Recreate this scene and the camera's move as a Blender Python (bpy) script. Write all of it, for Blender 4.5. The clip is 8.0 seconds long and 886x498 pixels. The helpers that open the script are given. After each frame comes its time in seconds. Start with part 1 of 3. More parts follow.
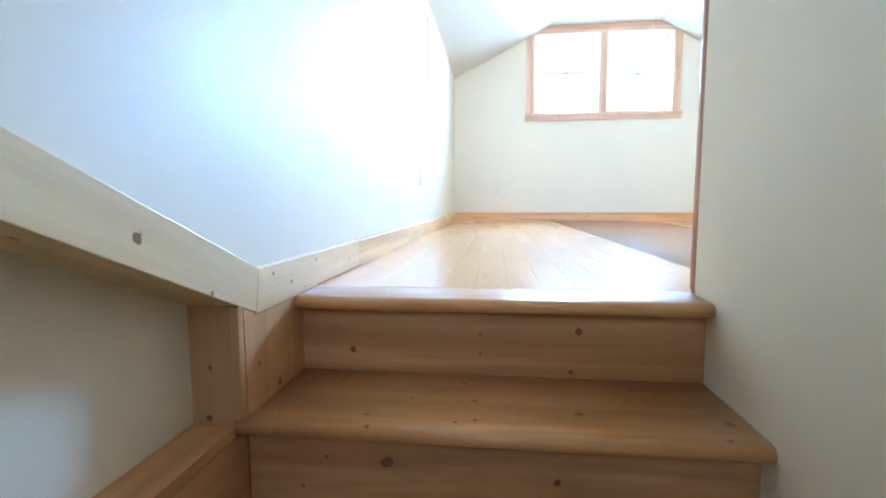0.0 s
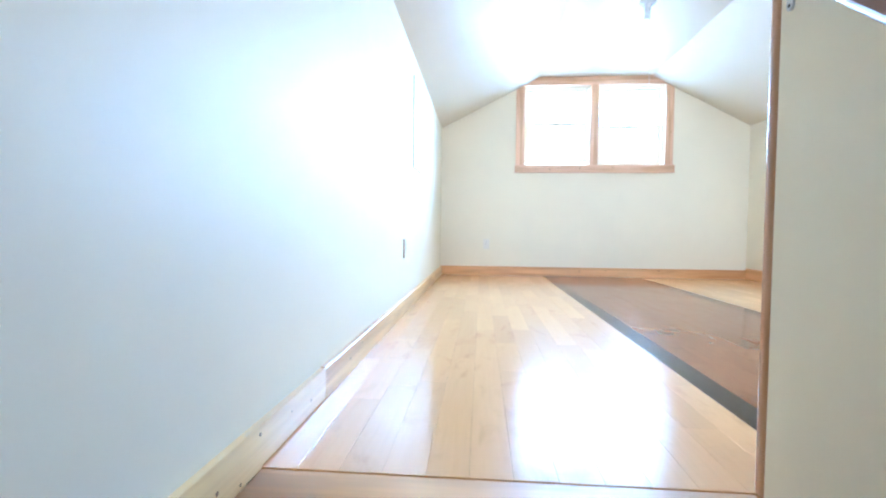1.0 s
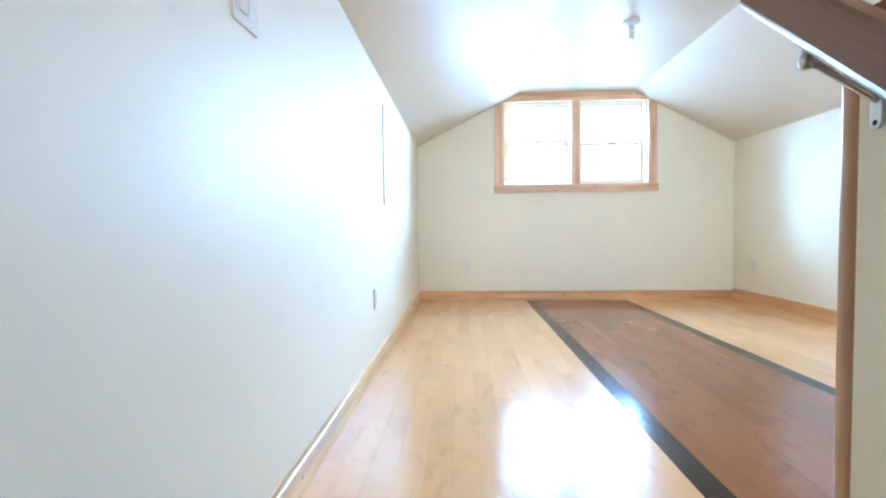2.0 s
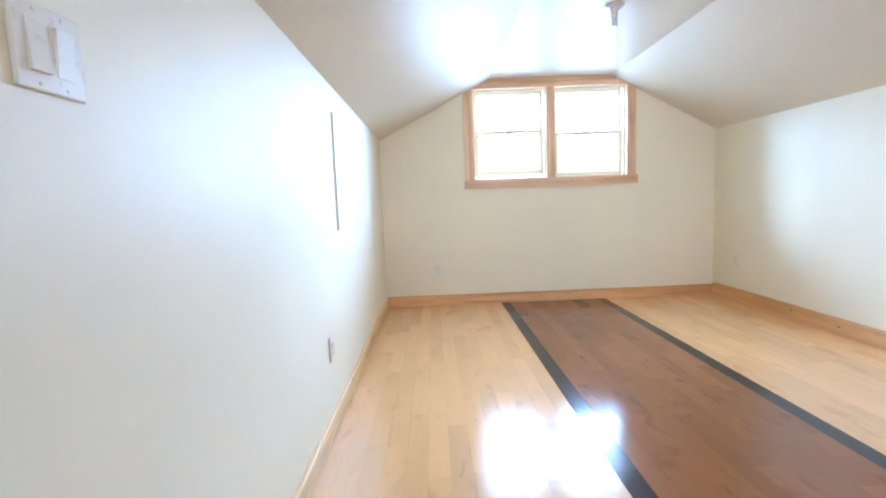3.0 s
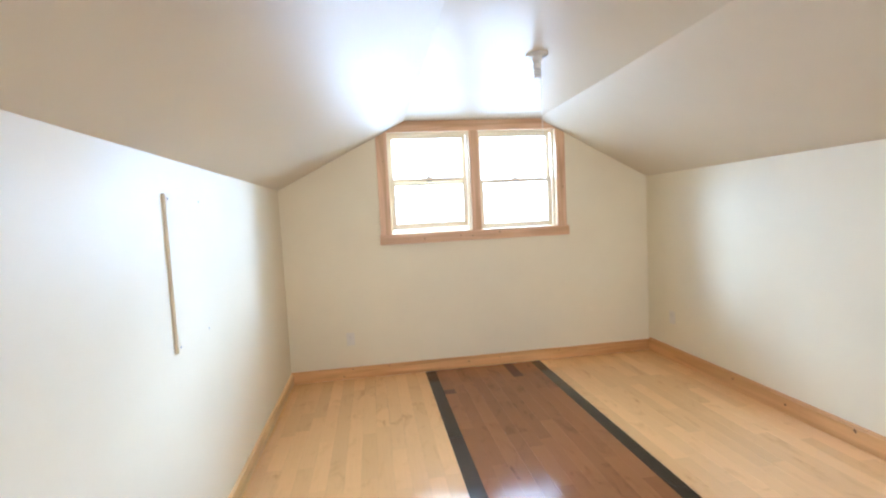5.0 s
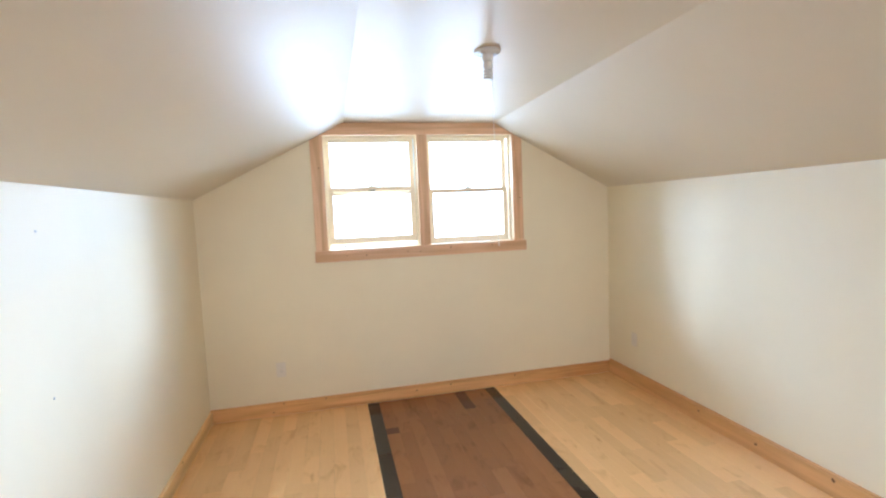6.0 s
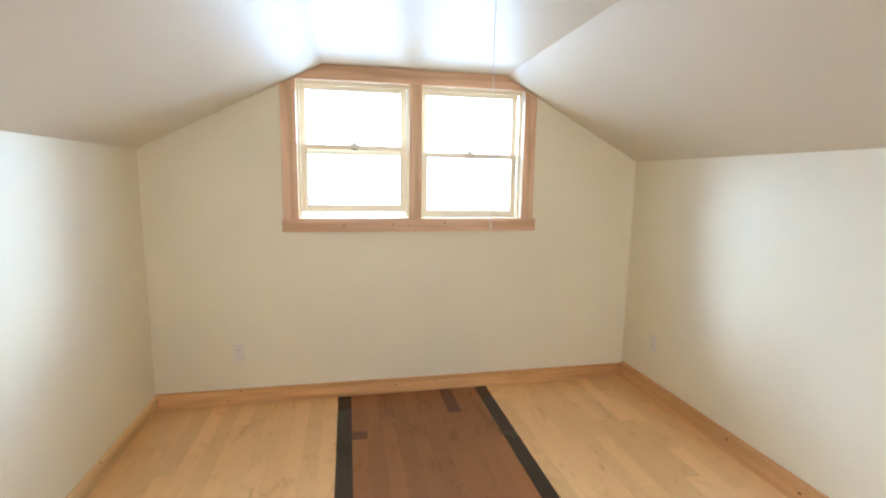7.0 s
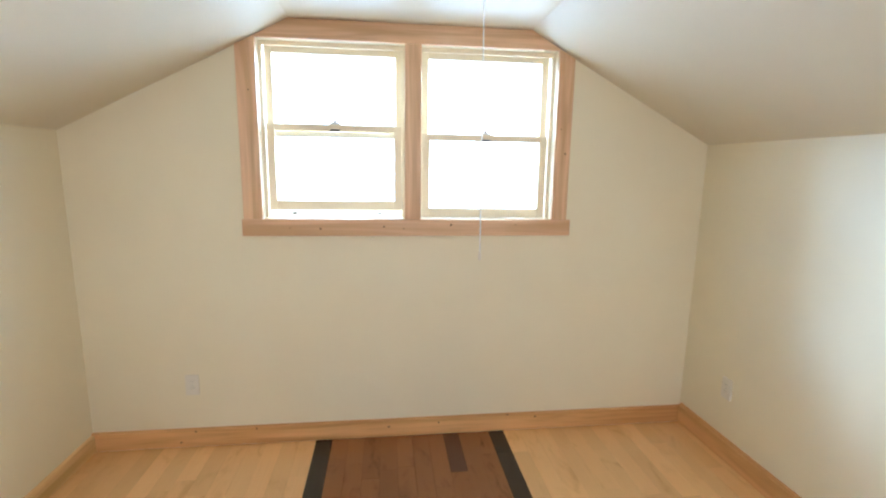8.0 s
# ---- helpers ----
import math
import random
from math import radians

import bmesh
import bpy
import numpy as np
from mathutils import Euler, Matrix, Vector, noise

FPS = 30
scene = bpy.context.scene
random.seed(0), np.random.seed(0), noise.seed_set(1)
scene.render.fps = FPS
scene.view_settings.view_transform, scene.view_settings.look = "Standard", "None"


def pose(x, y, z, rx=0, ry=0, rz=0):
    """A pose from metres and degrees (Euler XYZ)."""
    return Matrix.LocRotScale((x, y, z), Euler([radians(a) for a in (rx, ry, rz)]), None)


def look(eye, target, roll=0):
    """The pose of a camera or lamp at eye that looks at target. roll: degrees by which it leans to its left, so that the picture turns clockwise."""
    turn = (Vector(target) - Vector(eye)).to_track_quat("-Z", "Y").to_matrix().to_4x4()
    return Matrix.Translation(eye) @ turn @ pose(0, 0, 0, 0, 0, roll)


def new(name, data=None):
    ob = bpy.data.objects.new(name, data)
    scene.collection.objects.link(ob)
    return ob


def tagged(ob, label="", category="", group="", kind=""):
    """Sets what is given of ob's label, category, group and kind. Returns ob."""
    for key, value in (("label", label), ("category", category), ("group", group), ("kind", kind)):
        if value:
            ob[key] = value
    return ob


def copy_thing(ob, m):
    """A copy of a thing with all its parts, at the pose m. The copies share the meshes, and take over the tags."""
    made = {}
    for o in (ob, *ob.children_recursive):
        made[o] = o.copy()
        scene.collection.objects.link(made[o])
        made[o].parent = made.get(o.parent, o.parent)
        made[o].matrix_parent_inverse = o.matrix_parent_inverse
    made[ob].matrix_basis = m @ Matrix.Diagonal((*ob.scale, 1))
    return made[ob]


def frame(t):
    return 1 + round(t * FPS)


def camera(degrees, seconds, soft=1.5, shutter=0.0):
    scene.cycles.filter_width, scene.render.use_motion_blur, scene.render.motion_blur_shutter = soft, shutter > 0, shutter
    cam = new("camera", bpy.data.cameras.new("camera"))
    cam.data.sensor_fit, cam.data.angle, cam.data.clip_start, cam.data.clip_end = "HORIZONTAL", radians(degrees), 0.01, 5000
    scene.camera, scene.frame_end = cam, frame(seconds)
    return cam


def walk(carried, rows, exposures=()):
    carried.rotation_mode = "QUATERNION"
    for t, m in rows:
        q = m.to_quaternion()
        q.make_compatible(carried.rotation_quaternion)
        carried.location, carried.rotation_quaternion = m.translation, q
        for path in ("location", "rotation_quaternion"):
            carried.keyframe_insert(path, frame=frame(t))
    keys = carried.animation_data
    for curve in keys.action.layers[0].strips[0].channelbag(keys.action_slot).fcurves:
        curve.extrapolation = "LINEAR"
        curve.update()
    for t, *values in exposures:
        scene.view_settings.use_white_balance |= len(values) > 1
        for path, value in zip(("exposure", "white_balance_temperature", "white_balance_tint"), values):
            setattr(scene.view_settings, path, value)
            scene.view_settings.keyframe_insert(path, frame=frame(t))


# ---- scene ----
cam = camera(86.7, 8.0, 2.1)
PATH = [
    (0, (0.007, -0.442, 0.229), (-0.217, 1.536, 0.03), -0.16),
    (0.5, (-0.024, -0.282, 0.344), (-0.225, 1.704, 0.218), 0.18),
    (1, (-0.032, -0.133, 0.498), (-0.194, 1.859, 0.423), 0.58),
    (1.5, (-0.005, 0.014, 0.692), (-0.144, 2.008, 0.617), -0.3),
    (1.7, (-0.014, 0.059, 0.722), (-0.132, 2.054, 0.65), -0.4),
    (2.8, (0.010, 0.442, 0.985), (0.014, 2.436, 0.822), -1.8),
    (3, (0.012, 0.531, 1.064), (0.046, 2.52, 0.861), -2.2),
    (3.5, (0.045, 0.675, 1.161), (0.133, 2.658, 0.915), -2.3),
    (4, (0.084, 0.828, 1.25), (0.247, 2.808, 1.026), -2.6),
    (4.5, (0.181, 0.97, 1.351), (0.414, 2.949, 1.177), -2.7),
    (4.7, (0.222, 1.035, 1.383), (0.473, 3.013, 1.225), -2.8),
    (5.8, (0.413, 1.421, 1.505), (0.851, 3.368, 1.371), -2.7),
    (6, (0.472, 1.533, 1.54), (0.928, 3.473, 1.375), -2.4),
    (6.5, (0.605, 1.781, 1.529), (1.06, 3.716, 1.309), -1.2),
    (7, (0.754, 2.072, 1.531), (1.151, 4.01, 1.238), 0.9),
    (7.5, (0.905, 2.407, 1.517), (1.226, 4.354, 1.191), 1.7),
    (8, (1.069, 2.774, 1.536), (1.311, 4.73, 1.195), 0.9),
]
EXPOSURES = [(0.0, 1.08, 4350, 7), (1.5, 0.77, 4520, 7), (2.8, 0.41, 4930, 11), (4.5, 0.18, 5550, 14), (6.5, 0.06, 5860, 15), (8.0, 0.10, 5650, 10)]
walk(cam, [(t, look(eye, target, roll)) for t, eye, target, roll in PATH], EXPOSURES)
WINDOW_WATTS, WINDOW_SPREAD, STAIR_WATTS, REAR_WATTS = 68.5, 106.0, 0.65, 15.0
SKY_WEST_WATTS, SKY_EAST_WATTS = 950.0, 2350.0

# ---- world and light ----
world = bpy.data.worlds.new("sky")
scene.world = world
world.use_nodes = True
wn = world.node_tree.nodes
sky = wn.new("ShaderNodeTexSky")
sky.sky_type, sky.sun_disc = "NISHITA", False
sky.sun_elevation, sky.sun_rotation = radians(40), radians(200)
wn["Background"].inputs["Strength"].default_value = 0.15
world.node_tree.links.new(sky.outputs["Color"], wn["Background"].inputs["Color"])


def area_lamp(name, eye, target, width, height, watts, colour, spread=180):
    lamp = bpy.data.lights.new(name, "AREA")
    lamp.shape, lamp.size, lamp.size_y = "RECTANGLE", width, height
    lamp.energy, lamp.color, lamp.spread = watts, colour, radians(spread)
    ob = new(name, lamp)
    ob.matrix_world = look(eye, target)
    return ob


# the hazy sky's light just outside the twin window, and two lamps in assumed openings behind the stairs
area_lamp("window_daylight", (1.211, 5.62, 1.70), (1.211, 3.69, 1.18), 2.1, 1.45, WINDOW_WATTS, (0.64, 0.812, 1.0), WINDOW_SPREAD)
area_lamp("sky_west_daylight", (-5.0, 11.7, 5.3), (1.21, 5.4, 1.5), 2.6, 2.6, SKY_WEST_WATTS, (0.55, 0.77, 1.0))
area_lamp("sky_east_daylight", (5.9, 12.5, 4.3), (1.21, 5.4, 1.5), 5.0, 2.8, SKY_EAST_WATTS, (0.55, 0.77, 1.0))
# stands for an unseen source behind that lights the risers
area_lamp("stair_rear_light", (-0.20, -2.62, 1.62), (-0.05, 0, 0.1), 0.36, 0.26, STAIR_WATTS, (1.0, 0.96, 0.88), 80)
# fill lamp added to brighten the far wall, no window known there
area_lamp("rear_fill", (1.60, -2.62, 1.60), (1.45, 0, 1.42), 1.40, 0.90, REAR_WATTS, (1.0, 0.965, 0.92), 75)


# ---- materials ----
def shader(name):
    m = bpy.data.materials.new(name)
    m.use_nodes = True
    nodes, links = m.node_tree.nodes, m.node_tree.links
    return m, nodes, links, nodes["Principled BSDF"]


def maths(nodes, links, op, a, b=None, c=None):
    n = nodes.new("ShaderNodeMath")
    n.operation = op
    for i, v in enumerate((a, b, c)):
        if v is None:
            continue
        if isinstance(v, (int, float)):
            n.inputs[i].default_value = v
        else:
            links.new(v, n.inputs[i])
    return n.outputs[0]


def blend(nodes, links, factor, a, b, how="MIX"):
    n = nodes.new("ShaderNodeMix")
    n.data_type, n.blend_type = "RGBA", how
    for i, v in ((0, factor), (6, a), (7, b)):
        if isinstance(v, (int, float)):
            n.inputs[i].default_value = v
        elif isinstance(v, tuple):
            n.inputs[i].default_value = (*v, 1)
        else:
            links.new(v, n.inputs[i])
    return n.outputs[2]


def ramp(nodes, links, source, low, high, out_low=0.0, out_high=1.0):
    n = nodes.new("ShaderNodeMapRange")
    n.interpolation_type = "SMOOTHSTEP"
    for i, v in enumerate((low, high, out_low, out_high)):
        n.inputs[i + 1].default_value = v
    links.new(source, n.inputs[0])
    return n.outputs[0]


def noise_at(nodes, links, where, scale, detail=3.0, stretch=(1, 1, 1), rough=0.55, warp=0.0):
    mp = nodes.new("ShaderNodeMapping")
    mp.inputs["Scale"].default_value = stretch
    links.new(where, mp.inputs["Vector"])
    n = nodes.new("ShaderNodeTexNoise")
    n.inputs["Scale"].default_value, n.inputs["Detail"].default_value = scale, detail
    n.inputs["Roughness"].default_value, n.inputs["Distortion"].default_value = rough, warp
    links.new(mp.outputs[0], n.inputs["Vector"])
    return n.outputs[0]


def bump(nodes, links, height, strength, distance, surface):
    n = nodes.new("ShaderNodeBump")
    n.inputs["Strength"].default_value, n.inputs["Distance"].default_value = strength, distance
    links.new(height, n.inputs["Height"])
    links.new(n.outputs[0], surface.inputs["Normal"])


def paint(name, colour, rough, gloss=0.65):
    """Rolled wall paint: a faint orange peel, uneven sheen, slight clouding."""
    m, nodes, links, s = shader(name)
    where = nodes.new("ShaderNodeNewGeometry").outputs["Position"]
    cloud = noise_at(nodes, links, where, 1.7, 4)
    fine = noise_at(nodes, links, where, 160, 3)
    tint = blend(nodes, links, ramp(nodes, links, cloud, 0.3, 0.7), tuple(c * 0.965 for c in colour), colour)
    links.new(tint, s.inputs["Base Color"])
    links.new(ramp(nodes, links, cloud, 0.3, 0.7, rough - 0.04, rough + 0.05), s.inputs["Roughness"])
    s.inputs["Specular IOR Level"].default_value = gloss
    bump(nodes, links, fine, 0.10, 0.002, s)
    return m


def plain(name, colour, rough, metal=0.0, vary=0.06):
    m, nodes, links, s = shader(name)
    where = nodes.new("ShaderNodeNewGeometry").outputs["Position"]
    grain = noise_at(nodes, links, where, 30, 4)
    links.new(blend(nodes, links, grain, tuple(c * (1 - vary) for c in colour), tuple(min(1, c * (1 + vary)) for c in colour)), s.inputs["Base Color"])
    links.new(ramp(nodes, links, grain, 0.2, 0.8, rough * 0.85, rough * 1.15), s.inputs["Roughness"])
    s.inputs["Metallic"].default_value = metal
    return m


def pine(name, axis, colour=(0.56, 0.33, 0.155), rough=0.36, knots=(), streak=1.0, tilt=0.0, coat=0.0, figure=1.0, smoke=0.0):
    """Clear-varnished knotty pine with its grain along the axis; knots are x, y, z, radius."""
    m, nodes, links, s = shader(name)
    where = nodes.new("ShaderNodeNewGeometry").outputs["Position"]
    raw = where
    if tilt:
        lean = nodes.new("ShaderNodeMapping")
        lean.inputs["Rotation"].default_value = (tilt, 0, 0)
        links.new(where, lean.inputs["Vector"])
        where = lean.outputs[0]
    along = [9.0, 9.0, 9.0]
    along["xyz".index(axis)] = 0.55
    wide = noise_at(nodes, links, where, 1.6, 3, along, warp=0.6)
    long_grain = [60.0, 60.0, 60.0]
    long_grain["xyz".index(axis)] = 1.6
    fine = noise_at(nodes, links, where, 2.2, 5, long_grain, 0.6)
    pores = [300.0, 300.0, 300.0]
    pores["xyz".index(axis)] = 9.0
    pore = noise_at(nodes, links, where, 1.0, 2, pores)
    dark = tuple(c * k for c, k in zip(colour, (0.74, 0.66, 0.56)))
    light = tuple(min(1, c * k) for c, k in zip(colour, (1.12, 1.14, 1.18)))
    tone = blend(nodes, links, ramp(nodes, links, wide, 0.30, 0.72, 0.5 - 0.5 * figure, 0.5 + 0.5 * figure), dark, light)
    tone = blend(nodes, links, maths(nodes, links, "MULTIPLY", ramp(nodes, links, fine, 0.42, 0.78), 0.42 * streak), tone, dark)
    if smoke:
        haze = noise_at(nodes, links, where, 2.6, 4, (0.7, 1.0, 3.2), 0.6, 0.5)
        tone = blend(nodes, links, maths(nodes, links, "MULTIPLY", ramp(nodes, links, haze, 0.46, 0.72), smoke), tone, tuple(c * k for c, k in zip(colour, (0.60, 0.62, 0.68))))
    core = None
    lump = noise_at(nodes, links, raw, 75, 2) if knots else None
    for x, y, z, r in knots:
        d = nodes.new("ShaderNodeVectorMath")
        d.operation = "DISTANCE"
        links.new(raw, d.inputs[0])
        d.inputs[1].default_value = (x, y, z)
        near = maths(nodes, links, "ADD", d.outputs["Value"], maths(nodes, links, "MULTIPLY", maths(nodes, links, "SUBTRACT", lump, 0.5), r * 1.1))
        spot = ramp(nodes, links, near, r * 0.08, r * 0.9, 1.0, 0.0)
        core = spot if core is None else maths(nodes, links, "MAXIMUM", core, spot)
    if core is not None:
        tone = blend(nodes, links, ramp(nodes, links, core, 0.0, 0.35), tone, tuple(c * k for c, k in zip(colour, (0.55, 0.42, 0.30))))
        tone = blend(nodes, links, ramp(nodes, links, core, 0.3, 0.5), tone, (0.12, 0.045, 0.016))
        tone = blend(nodes, links, ramp(nodes, links, core, 0.58, 0.85), tone, (0.24, 0.11, 0.048))
    links.new(tone, s.inputs["Base Color"])
    links.new(ramp(nodes, links, wide, 0.2, 0.8, rough - 0.06, rough + 0.08), s.inputs["Roughness"])
    s.inputs["Coat Weight"].default_value, s.inputs["Coat Roughness"].default_value = coat, 0.28
    bump(nodes, links, maths(nodes, links, "ADD", fine, maths(nodes, links, "MULTIPLY", pore, 0.6)), 0.10, 0.001, s)
    return m


def floor_wood(name, colour, spread, rough, blotch=0.35, figure=(0.60, 0.48, 0.38), shine=0.35, streaks=0.12, common=0.25):
    """Varnished strip flooring: each board has its own tone and grain, with darker figure."""
    m, nodes, links, s = shader(name)
    coords = nodes.new("ShaderNodeTexCoord").outputs["Object"]
    rnd = nodes.new("ShaderNodeObjectInfo").outputs["Random"]
    isl = nodes.new("ShaderNodeNewGeometry").outputs["Random Per Island"]
    own = maths(nodes, links, "FRACT", maths(nodes, links, "ADD", rnd, isl))
    shift = nodes.new("ShaderNodeCombineXYZ")
    links.new(maths(nodes, links, "MULTIPLY", own, 37.0), shift.inputs[0])
    links.new(maths(nodes, links, "MULTIPLY", own, 91.0), shift.inputs[1])
    moved = nodes.new("ShaderNodeVectorMath")
    moved.operation = "ADD"
    links.new(coords, moved.inputs[0]), links.new(shift.outputs[0], moved.inputs[1])
    where = moved.outputs[0]
    grain = noise_at(nodes, links, where, 1.0, 5, (90, 4.0, 30), 0.62)
    cloud = noise_at(nodes, links, where, 1.0, 4, (9.5, 4.2, 6), 0.55, 0.9)
    pore = noise_at(nodes, links, where, 1.0, 2, (420, 22, 100))
    own2 = maths(nodes, links, "FRACT", maths(nodes, links, "MULTIPLY", own, 7.31))
    low = tuple(c * (1 - spread) for c in colour)
    high = tuple(min(1, c * (1 + spread * 0.7)) for c in colour)
    tone = blend(nodes, links, own2, low, high)
    tone = blend(nodes, links, maths(nodes, links, "MULTIPLY", ramp(nodes, links, grain, 0.38, 0.8), streaks), tone, tuple(c * f for c, f in zip(colour, figure)))
    odd = ramp(nodes, links, maths(nodes, links, "FRACT", maths(nodes, links, "MULTIPLY", own, 13.7)), 0.55, 1.0, common, 1.0)
    mark = maths(nodes, links, "MULTIPLY", ramp(nodes, links, cloud, 0.52, 0.82), maths(nodes, links, "MULTIPLY", odd, blotch))
    tone = blend(nodes, links, mark, tone, tuple(c * f for c, f in zip(colour, figure)))
    links.new(tone, s.inputs["Base Color"])
    links.new(ramp(nodes, links, cloud, 0.2, 0.8, rough - 0.02, rough + 0.04), s.inputs["Roughness"])
    s.inputs["Specular IOR Level"].default_value = shine
    bump(nodes, links, maths(nodes, links, "ADD", grain, pore), 0.035, 0.0008, s)
    return m


def glass_sheet(name):
    m, nodes, links, s = shader(name)
    s.inputs["Base Color"].default_value = (0.97, 0.99, 0.98, 1)
    s.inputs["Transmission Weight"].default_value = 1.0
    s.inputs["Roughness"].default_value, s.inputs["IOR"].default_value = 0.0, 1.45
    return m


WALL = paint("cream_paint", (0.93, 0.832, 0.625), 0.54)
# the walls' cream scaled down, so the ceiling's dimness is partly in its colour
CEIL = paint("dimmed_cream_ceiling", (0.805, 0.712, 0.55), 0.45, 0.46)
TREAD_KNOTS = ((-0.356, 0.620, -0.198, 0.007), (-0.065, 0.633, -0.198, 0.008), (-0.036, 0.534, -0.198, 0.010), (-0.030, 0.444, -0.198, 0.008), (-0.069, 0.433, -0.198, 0.006), (-0.172, 0.534, -0.198, 0.007), (-0.249, 0.448, -0.198, 0.008), (-0.238, 0.398, -0.198, 0.007), (0.176, 0.494, -0.198, 0.013), (0.313, 0.629, -0.198, 0.010), (0.457, 0.478, -0.198, 0.014), (0.427, 0.410, -0.198, 0.009), (-0.433, 0.447, -0.198, 0.006))
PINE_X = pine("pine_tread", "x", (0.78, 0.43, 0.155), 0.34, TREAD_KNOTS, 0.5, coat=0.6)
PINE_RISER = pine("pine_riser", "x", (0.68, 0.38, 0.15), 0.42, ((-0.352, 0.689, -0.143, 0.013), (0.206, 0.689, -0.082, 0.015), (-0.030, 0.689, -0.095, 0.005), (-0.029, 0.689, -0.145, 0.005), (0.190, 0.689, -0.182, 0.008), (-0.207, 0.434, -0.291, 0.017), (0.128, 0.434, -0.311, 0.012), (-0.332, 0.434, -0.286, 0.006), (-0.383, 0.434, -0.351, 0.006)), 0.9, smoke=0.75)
PINE_SKIRT = pine("pine_skirt", "y", (0.91, 0.66, 0.31), 0.36, ((-0.482, 0.150, 0.182, 0.014), (-0.482, 0.538, 0.072, 0.007), (-0.482, 0.628, 0.039, 0.008), (-0.482, 0.789, 0.074, 0.007), (-0.482, 0.312, 0.072, 0.006), (-0.482, 0.707, 0.012, 0.006), (-0.4825, 0.551, -0.180, 0.012), (-0.4825, 0.463, -0.105, 0.006), (-0.53, 0.02, 0.185, 0.016), (-0.55, 0.14, -0.207, 0.010), (-0.482, 0.95, 0.06, 0.005), (-0.482, 1.08, 0.04, 0.006)), 0.35, figure=0.7, coat=0.25)
PINE_SLOPE = pine("pine_slope", "y", (0.92, 0.69, 0.345), 0.36, ((-0.482, 0.150, 0.182, 0.014), (-0.482, 0.312, 0.072, 0.006), (-0.53, 0.02, 0.185, 0.016), (-0.482, -0.25, 0.34, 0.012)), 0.3, math.atan(0.43), figure=0.6, coat=0.25)
PINE_STRINGER = pine("pine_stringer", "z", (0.66, 0.39, 0.165), 0.36, ((-0.4825, 0.551, -0.180, 0.012), (-0.4825, 0.463, -0.105, 0.006)), 0.35, figure=0.5)
PINE_LEDGE = pine("pine_ledge", "y", (0.60, 0.33, 0.13), 0.38, ((-0.55, 0.14, -0.207, 0.010), (-0.53, -0.12, -0.207, 0.008)), 0.8)
PINE_Z = pine("pine_post", "z", (0.64, 0.38, 0.165), 0.36, ((-0.547, 0.392, -0.093, 0.006), (-0.553, 0.392, -0.195, 0.009)), 0.5, figure=0.5)
PINE_BASE_Y = pine("pine_baseboard_lengthwise", "y", (0.78, 0.44, 0.18), 0.36,
                   ((2.870, 2.5, 0.05, 0.014), (2.870, 2.9, 0.08, 0.012), (2.870, 3.3, 0.09, 0.015), (2.870, 3.75, 0.06, 0.013), (2.870, 4.2, 0.08, 0.012), (2.870, 2.2, 0.07, 0.014)), 0.5, figure=0.6)
PINE_BASE_LEFT = pine("pale_pine_baseboard", "y", (0.87, 0.60, 0.275), 0.40,
                      ((-0.482, 1.46, 0.05, 0.007), (-0.482, 1.62, 0.07, 0.006), (-0.482, 1.98, 0.09, 0.006), (-0.482, 2.46, 0.05, 0.006), (-0.482, 3.1, 0.09, 0.008), (-0.482, 3.9, 0.05, 0.006), (-0.482, 4.55, 0.09, 0.008)), 0.5)
PINE_BASE_X = pine("pine_baseboard_crosswise", "x", (0.78, 0.44, 0.18), 0.36,
                   ((-0.05, 5.282, 0.03, 0.008), (0.35, 5.282, 0.09, 0.008), (0.03, 5.282, 0.09, 0.008), (1.08, 5.282, 0.06, 0.009), (1.37, 5.282, 0.07, 0.008), (1.78, 5.282, 0.10, 0.010), (1.95, 5.282, 0.08, 0.008)))
PINE_CASE_X = pine("pine_casing_crosswise", "x", (0.85, 0.56, 0.345), 0.42,
                   ((0.73, 5.278, 1.211, 0.009), (0.575, 5.278, 1.215, 0.006), (1.06, 5.278, 1.222, 0.008), (1.165, 5.278, 1.212, 0.006), (1.42, 5.278, 1.232, 0.009), (1.78, 5.278, 1.235, 0.005)))
PINE_CASE_Z = pine("pine_casing_upright", "z", (0.85, 0.56, 0.345), 0.42, ((2.04, 5.28, 1.62, 0.007), (2.01, 5.28, 1.75, 0.005), (0.40, 5.28, 1.9, 0.006)))
SASH = plain("clear_pine_sash", (0.94, 0.80, 0.58), 0.38, 0, 0.05)
OAK_RAIL = pine("reddish_rail_wood", "y", (0.29, 0.145, 0.08), 0.38, (), 2.3, -math.atan(0.83), figure=0.9)
CAP_WOOD = pine("reddish_cap_wood", "y", (0.32, 0.16, 0.085), 0.30, (), 1.6, figure=0.6)
POST_WOOD = pine("corner_trim_wood", "z", (0.58, 0.33, 0.17), 0.20, figure=0.6)
MAPLE = floor_wood("maple_strip", (0.94, 0.565, 0.25), 0.10, 0.145, 0.95, (0.64, 0.51, 0.39), 0.80, common=0.5)
BROWN = floor_wood("brown_stained_strip", (0.34, 0.138, 0.051), 0.13, 0.125, 1.0, (0.42, 0.34, 0.30), 0.36, 0.10, 0.65)
DARK = floor_wood("dark_walnut_strip", (0.050, 0.033, 0.022), 0.30, 0.13, 0.3, shine=0.36)
DARK_BROWN = floor_wood("dark_brown_strip", (0.15, 0.062, 0.032), 0.15, 0.14, 0.3)
SUBFLOOR = plain("subfloor_board", (0.05, 0.035, 0.022), 0.9)
WHITE_PLASTIC = plain("white_plastic", (0.86, 0.79, 0.68), 0.30, 0, 0.005)
